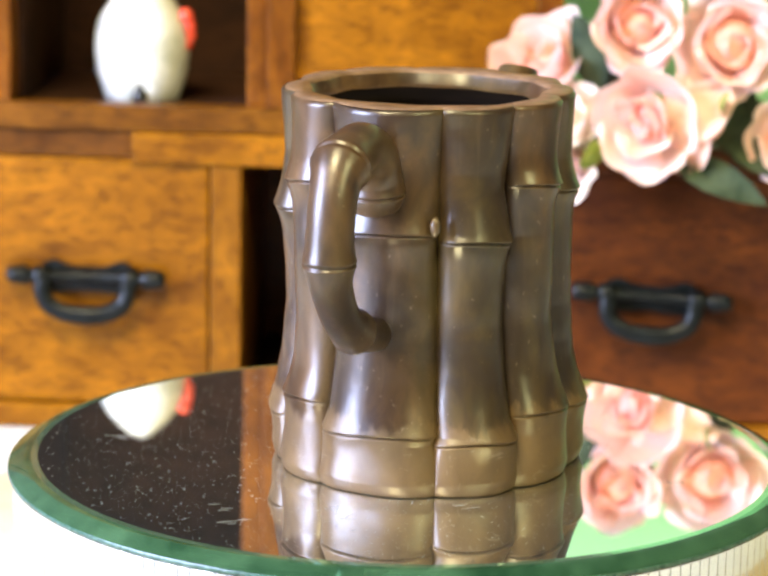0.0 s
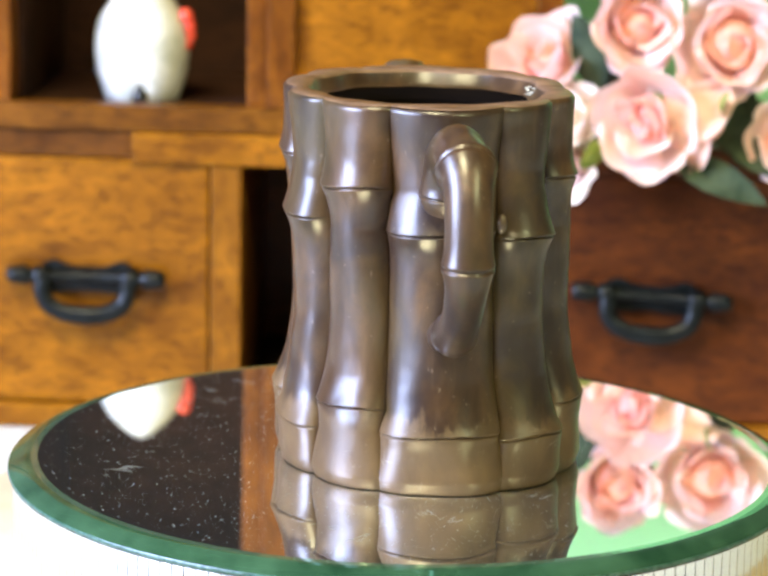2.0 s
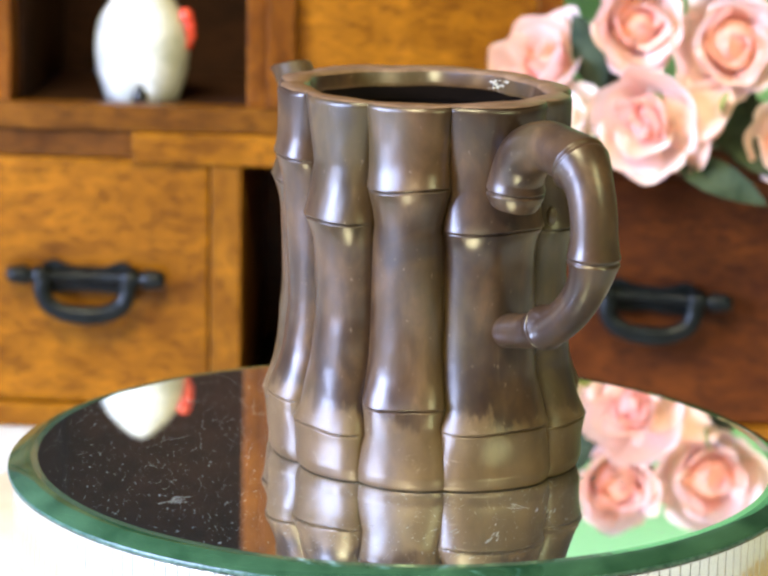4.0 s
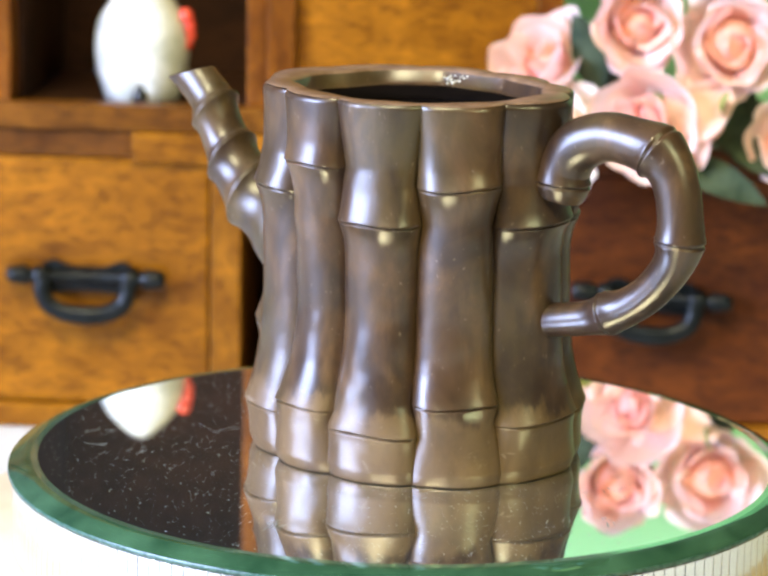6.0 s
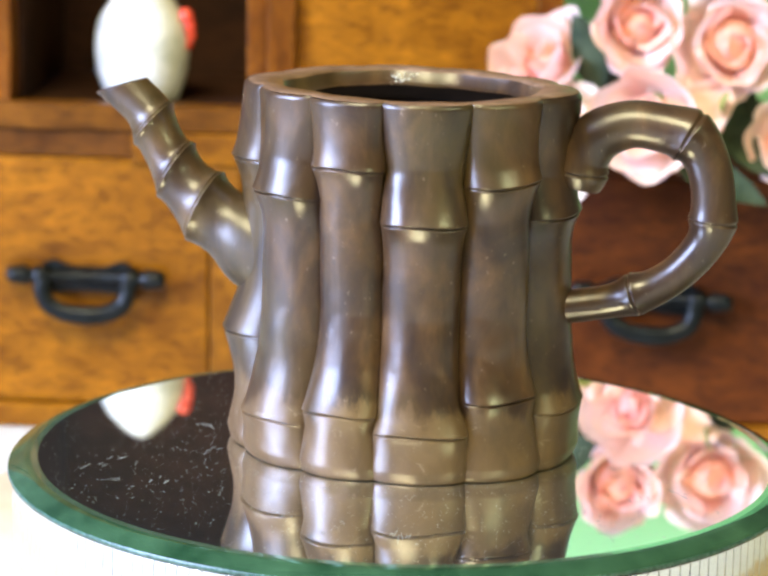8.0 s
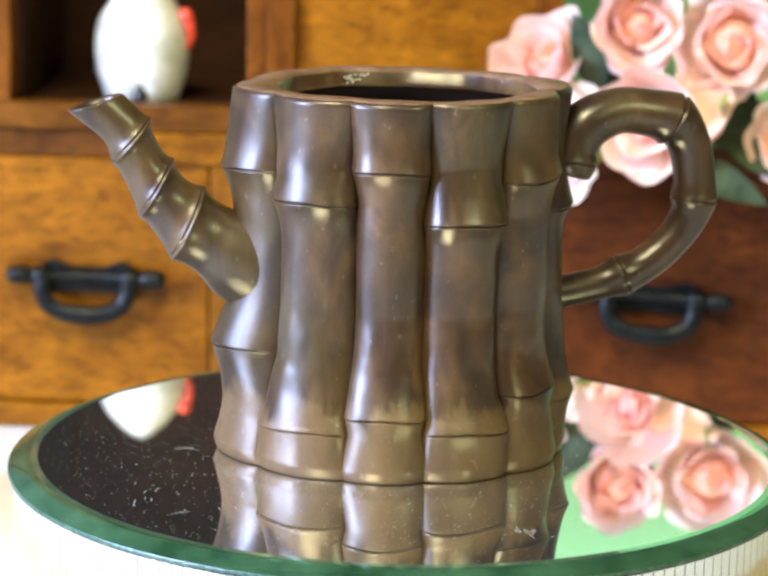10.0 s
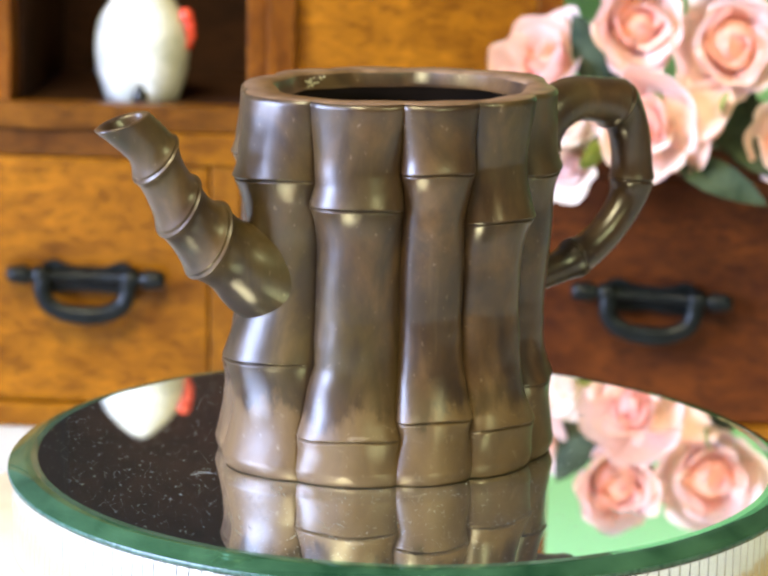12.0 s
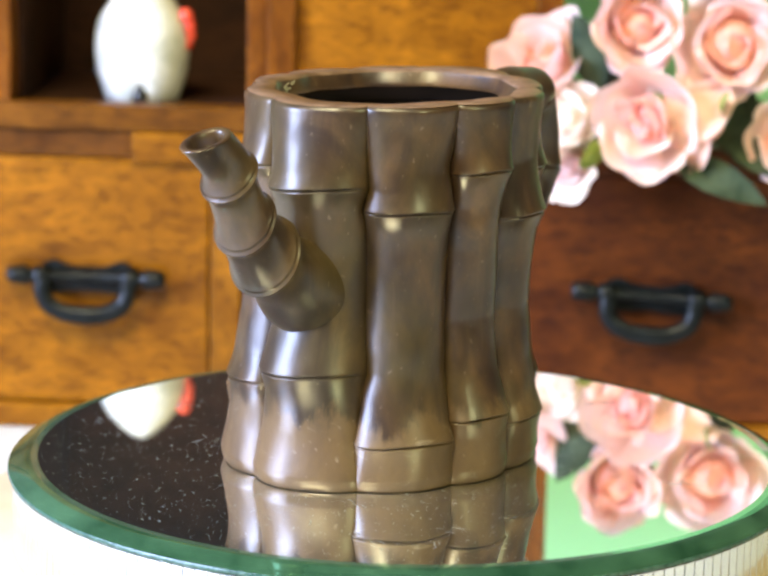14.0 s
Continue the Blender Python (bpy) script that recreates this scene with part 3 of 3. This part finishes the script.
def build_cabinet():
    cab = thing("cabinet", CABINET @ pose(0, 0, -0.099), "orange-brown wooden cabinet with drawers, niche and open slot", "cabinet")
    up = 0.099

    def b(name, mat, x0, x1, y0, y1, z0, z1, label="", bevel=0.0012):
        return board(name, mat, cab, x0, x1, y0, y1, z0 + up, z1 + up, bevel, label)
    depth = 0.16
    b("shelf_base", DARK, -0.2998, -0.0672, 0.0138, depth - 0.0198, 0.0455, 0.0530)
    b("stile", ORANGE_UP, -0.225, -0.2003, 0, 0.02, 0.0580, 0.28)
    b("side_panel", ORANGE_UP, -0.31, -0.30, 0, depth, -0.086, 0.28)
    b("front_panel", ORANGE_UP, -0.2998, -0.2252, 0.002, 0.02, 0.0580, 0.28)
    # niche lining coloured dark for the shade inside the recess
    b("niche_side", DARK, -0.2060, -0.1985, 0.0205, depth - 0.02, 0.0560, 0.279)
    b("niche_side", ORANGE_UP, -0.0905, -0.0810, 0.004, depth - 0.02, 0.0560, 0.279)
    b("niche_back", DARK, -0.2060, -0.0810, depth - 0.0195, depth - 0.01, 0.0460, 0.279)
    b("niche_floor", DARK, -0.1983, -0.0907, 0.014, depth - 0.02, 0.0532, 0.0548, "floor of the niche, its shade darkened into the wood", 0.0)
    b("shelf", AMBER, -0.2998, -0.0672, 0.0, 0.0135, 0.0455, 0.0577, "orange wooden shelf board under the niche")
    b("stile", ORANGE_UP, -0.0807, -0.0672, -0.001, 0.02, 0.0580, 0.28, "reddish upright beside the niche")
    b("top_board", ORANGE, -0.314, 0.061, -0.004, depth, 0.2803, 0.292)
    b("door_panel", ORANGE, -0.0669, 0.0439, 0.003, 0.018, 0.0456, 0.28, "wide orange panel with dark streaked grain")
    b("stile", ORANGE_UP, 0.0441, 0.0557, 0.0, 0.02, 0.0456, 0.28)
    b("side_panel", ORANGE_UP, 0.0478, 0.0555, 0.0205, depth, 0.0456, 0.28)
    b("rail", ORANGE, -0.1435, -0.0142, -0.002, 0.02, 0.0306, 0.0452)
    # rail and counter take the darkened copy for the shade under the roses
    b("rail", RED_SHADED, -0.0140, 0.29, -0.001, 0.02, 0.0306, 0.0452, "red-brown rail over the wide drawer")
    # recessed rail, coloured darker for the shelf's shadow
    b("rail", ORANGE_SHADED, -0.2998, -0.1440, 0.003, 0.02, 0.0325, 0.0452)
    b("stile", STILE, -0.1062, -0.0919, 0.0, 0.02, -0.0865, 0.0302)
    b("partition", ORANGE_SHADED, -0.1062, -0.0940, 0.0205, depth - 0.01, -0.0865, 0.0302)
    b("bottom_rail", ORANGE, -0.2998, 0.29, -0.002, 0.02, -0.0985, -0.087)
    b("floor_board", DARK, -0.2998, 0.29, 0.0205, depth, -0.0985, -0.087)
    b("back_board", ORANGE_SHADED, -0.2998, 0.29, depth - 0.009, depth, -0.0865, 0.0325)
    b("partition", ORANGE_UP, -0.030, -0.014, 0.0, 0.02, -0.0865, 0.0302)
    b("partition", ORANGE_SHADED, -0.028, -0.016, 0.0205, depth - 0.01, -0.0865, 0.0302)
    b("side_panel", RED_SHADED, 0.2805, 0.29, 0.0205, depth - 0.01, -0.0865, 0.0302)
    b("counter_top", RED_SHADED, -0.0670, 0.292, 0.0205, depth, 0.0330, 0.0452, "red-brown top of the low part")
    left = board("drawer", ORANGE, cab, -0.2990, -0.1070, 0.0015, 0.02, -0.0862 + up, 0.0318 + up, 0.002, "orange wooden drawer with black iron pull")
    pull_parts(left, -0.1643, -0.0247 + up, 0.6)
    right = board("drawer", RED_FRONT, cab, -0.0130, 0.280, 0.0015, 0.02, -0.0862 + up, 0.0300 + up, 0.002, "red-brown wooden drawer with black iron pull")
    pull_parts(right, 0.1010, -0.0258 + up, 3.0)
    return cab


def build_figurine():
    bm = bmesh.new()
    rows = []
    for r, z in ((0.0172, 0.0), (0.0188, 0.001), (0.0204, 0.006), (0.0228, 0.013), (0.0239, 0.022), (0.0237, 0.030), (0.0223, 0.037), (0.0202, 0.0416), (0.0164, 0.047), (0.0112, 0.0525), (0.0058, 0.0567), (0.0012, 0.0588)):
        row = []
        for i in range(64):
            a = 2 * math.pi * i / 64
            k = r
            if z < 0.0085:  # the gap between the two feet
                k -= 0.006 * math.exp(-((math.degrees(a) - 274) / 9) ** 2) * (1 - z / 0.0085)
            row.append(bm.verts.new((0.95 * k * math.cos(a), 0.85 * k * math.sin(a), z)))
        rows.append(row)
    grid_faces(bm, rows, True)
    bm.faces.new(rows[0][::-1])
    bm.faces.new(rows[-1])
    for (x, z, s) in ((0.0226, 0.0275, 0.0024), (0.0236, 0.0315, 0.0030), (0.0230, 0.0360, 0.0036), (0.0212, 0.0405, 0.0042)):
        ball = bmesh.ops.create_icosphere(bm, subdivisions=2, radius=s)["verts"]
        for v in ball:
            v.co = Vector((v.co.x + x, v.co.y * 0.7 - 0.004, v.co.z * 1.1 + z))
        for f in {f for v in ball for f in v.link_faces}:
            f.material_index = 1
    # black plug painting the darkness of the gap between the feet
    notch = bmesh.ops.create_uvsphere(bm, u_segments=14, v_segments=8, radius=1.0)["verts"]
    for v in notch:
        v.co = Vector((v.co.x * 0.0036 + 0.0012, v.co.y * 0.004 - 0.0158, max(0.0, v.co.z * 0.0100)))
    for f in {f for v in notch for f in v.link_faces}:
        f.material_index = 2
    ob = part("figurine", bm, [CERAMIC, REDGLAZE, GAP_SHADE])
    ob.matrix_world = CABINET @ pose(-0.1443, 0.040, 0.0549)
    return tagged(ob, "white glazed ceramic figurine with a red tuft in the niche", "figurine")


# ---- the roses ----
def petal_mesh(radius, height, spread, open_out, curl, rng, nu=12, nv=10):
    bm = bmesh.new()
    rows = []
    ph = rng.uniform(0, 6.28)
    for j in range(nv + 1):
        v = j / nv
        row = []
        width = spread * (math.sin(math.pi * min(1.0, 0.16 + 0.62 * v)) ** 0.7)
        for i in range(nu + 1):
            u = 2 * i / nu - 1
            tip = 1 - 0.22 * u * u * v
            r = radius * (0.25 + 0.75 * math.sin(min(1.0, v * 1.25) * math.pi / 2)) + open_out * v * v + curl * max(0, v - 0.72) ** 1.3 * 3.2
            z = height * v * tip - curl * 1.6 * max(0, v - 0.78) ** 1.5 * 3
            r += 0.05 * radius * math.sin(5 * u + ph) * v * v
            z += 0.03 * height * math.sin(4 * u + ph * 2) * v
            a = u * width
            row.append(bm.verts.new((r * math.cos(a), r * math.sin(a), z)))
        rows.append(row)
    grid_faces(bm, rows)
    return bm


def leaf_mesh(length, width, bend):
    bm = bmesh.new()
    rows = []
    for j in range(13):
        v = j / 12
        w = width * math.sin(math.pi * v ** 0.8) ** 0.8 * (1 + 0.06 * (j % 2))
        rows.append([bm.verts.new((length * v, w * u, abs(u) * w * 0.35 - bend * v * v)) for u in (-1, -0.55, 0, 0.55, 1)])
    grid_faces(bm, rows)
    bmesh.ops.remove_doubles(bm, verts=bm.verts[:], dist=0.00002)
    return bm


def build_rose(at, facing, size, seed, outer, inner, root, label, deep=1.0):
    rng = random.Random(seed)
    turn = Vector(facing).to_track_quat("Z", "Y").to_matrix().to_4x4()
    rose = thing("rose", Matrix.Translation(at) @ turn, label, "rose", "roses in the bouquet")
    s = size
    layers = ((2, 0.09, 0.64, 1.9, 0.0, 0.02, inner), (3, 0.21, 0.68, 1.4, 0.01, 0.05, inner), (3, 0.36, 0.71, 1.35, 0.03, 0.08, inner),
              (4, 0.54, 0.71, 1.2, 0.05, 0.11, outer), (5, 0.76, 0.66, 0.95, 0.10, 0.13, outer))
    for layer, (count, r, h, spread, open_out, curl, mat) in enumerate(layers):
        for k in range(count):
            tall = h * 1.35 * deep * s * rng.uniform(0.86, 1.08)
            bm = petal_mesh(r * s, tall, spread * rng.uniform(0.9, 1.1), open_out * s, curl * s * rng.uniform(0.6, 1.4), rng)
            bm.transform(pose(rng.uniform(-0.05, 0.05) * s, rng.uniform(-0.05, 0.05) * s, -0.62 * deep * s + 0.02 * s * layer, rng.uniform(-8, 8), rng.uniform(-8, 8), 360 * (k + 0.5 * (layer % 2)) / count + rng.uniform(-18, 18) + seed * 37))
            part("petal", bm, mat, rose)
    cup = bmesh.new()
    bmesh.ops.create_uvsphere(cup, u_segments=16, v_segments=10, radius=1.0)
    for v in cup.verts:
        v.co = Vector((v.co.x * 0.24 * s, v.co.y * 0.24 * s, v.co.z * 0.2 * s - 0.66 * deep * s))
    core = bmesh.new()
    bmesh.ops.create_uvsphere(core, u_segments=18, v_segments=12, radius=1.0)
    for v in core.verts:
        v.co = Vector((v.co.x * 0.46 * s, v.co.y * 0.46 * s, v.co.z * 0.40 * deep * s - 0.26 * deep * s))
    part("heart", core, inner, rose, "closed inner petals of the heart")
    part("calyx", cup, SEPAL, rose, "green calyx")
    inv = rose.matrix_world.inverted()
    start, end = Vector((0, 0, -0.8 * deep * s)), inv @ Vector(root)
    bm = bmesh.new()
    mid = start.lerp(end, 0.5) + Vector((0, 0, -0.12 * (end - start).length))
    pts = spline([tuple(start), tuple(mid), tuple(end)], 8)
    cs = [Vector(p) for p in pts]
    tube(bm, cs, [0.0012] * len(cs), (end - start).cross(Vector((0.3, 1, 0.2))).normalized(), 8)
    part("stem", bm, LEAF, rose, "thin green stem")
    return rose


def build_bouquet():
    root = (0.118, 0.385, 0.0470)
    roses = [((0.0585, 0.349, 0.0870), (-0.40, -0.60, 0.60), 0.0232, 11, PETAL, PETAL_IN, "pale pink rose turned upwards", 1.3),
             ((0.0985, 0.323, 0.1060), (0.04, -0.97, 0.06), 0.0240, 2, PETAL, PETAL_IN, "pale pink open rose with a salmon heart", 1.3),
             ((0.1400, 0.318, 0.0990), (0.0, -0.98, 0.12), 0.0285, 3, PETAL, PETAL_IN, "large pink rose with a salmon heart", 1.1),
             ((0.1030, 0.308, 0.0655), (-0.45, -0.88, -0.05), 0.0248, 4, PETAL, PETAL_IN, "large pale pink rose with a deep cup", 1.3),
             ((0.1660, 0.312, 0.0572), (-0.3, -0.9, 0.1), 0.0195, 5, PETAL, PETAL_IN, "small pink rose half behind the others", 1.0),
             ((0.0680, 0.330, 0.0610), (-0.35, -0.60, 0.50), 0.0205, 6, PETAL_WHITE, PETAL_WHITE, "creamy white rose hanging low", 1.1),
             ((0.0700, 0.338, 0.0400), (-0.30, -0.75, -0.10), 0.0185, 7, PETAL_WHITE, PETAL, "cream and peach rosebud hanging lowest", 1.1),
             ((0.1260, 0.318, 0.0660), (0.80, 0.20, -0.25), 0.0245, 8, PETAL_PEACH, PETAL_PEACH, "pale peach rose turned away, seen on its outer petals", 1.25)]
    made = [build_rose(at, facing, size, seed, o, i, root, label, deep) for at, facing, size, seed, o, i, label, deep in roses]

    def leaf(rose, at, target, length, width, bend, mat, roll, label):
        ob = part("leaf", leaf_mesh(length, width, bend), mat, rose, label)
        d = (Vector(target) - Vector(at)).normalized()
        m = Matrix.Translation(at) @ d.to_track_quat("X", "Z").to_matrix().to_4x4() @ pose(0, 0, 0, roll, 0, 0)
        ob.matrix_local = rose.matrix_world.inverted() @ m
    leaf(made[1], (0.0890, 0.338, 0.0700), (0.0745, 0.340, 0.1030), 0.043, 0.0105, 0.002, LEAF, 75, "dark green leaf")
    leaf(made[1], (0.0860, 0.342, 0.0640), (0.0870, 0.340, 0.0960), 0.036, 0.0100, 0.002, LEAF, 80, "dark green leaf")
    leaf(made[3], (0.1160, 0.312, 0.0480), (0.1560, 0.298, 0.0330), 0.046, 0.0080, 0.004, LEAF, 55, "dark green rose leaf")
    leaf(made[4], (0.1390, 0.322, 0.0560), (0.1700, 0.310, 0.0420), 0.040, 0.0075, 0.004, LEAF, 50, "dark green rose leaf")
    leaf(made[5], (0.0880, 0.316, 0.0520), (0.0730, 0.306, 0.0455), 0.019, 0.0065, 0.002, SEPAL, 75, "yellow-green leaf")
    # two leaves added behind the roses to darken the gaps between them
    leaf(made[4], (0.1420, 0.345, 0.0760), (0.1580, 0.338, 0.0420), 0.044, 0.0130, 0.002, LEAF, 80, "dark green leaf")
    leaf(made[7], (0.1280, 0.345, 0.0880), (0.1500, 0.340, 0.0700), 0.036, 0.0120, 0.002, LEAF, 80, "dark green leaf")
    leaf(made[2], (0.1350, 0.300, 0.0700), (0.1372, 0.296, 0.0830), 0.012, 0.0045, 0.001, SEPAL, 60, "yellow-green sepal")


build_room()
build_cabinet()
build_figurine()
build_bouquet()
build_stand()
turntable = build_turntable()
teapot = build_teapot()


def motions():
    times = [0.1 * i for i in range(141)]
    walk(turntable, [(t, pose(0, 0, -0.03, 0, 0, SPEED * t)) for t in times])
    walk(teapot, [(t, pose(0, 0, 0, 0, 0, SPEED * t) @ pose(*POT_CENTRE, 0.0003)) for t in times])


motions()
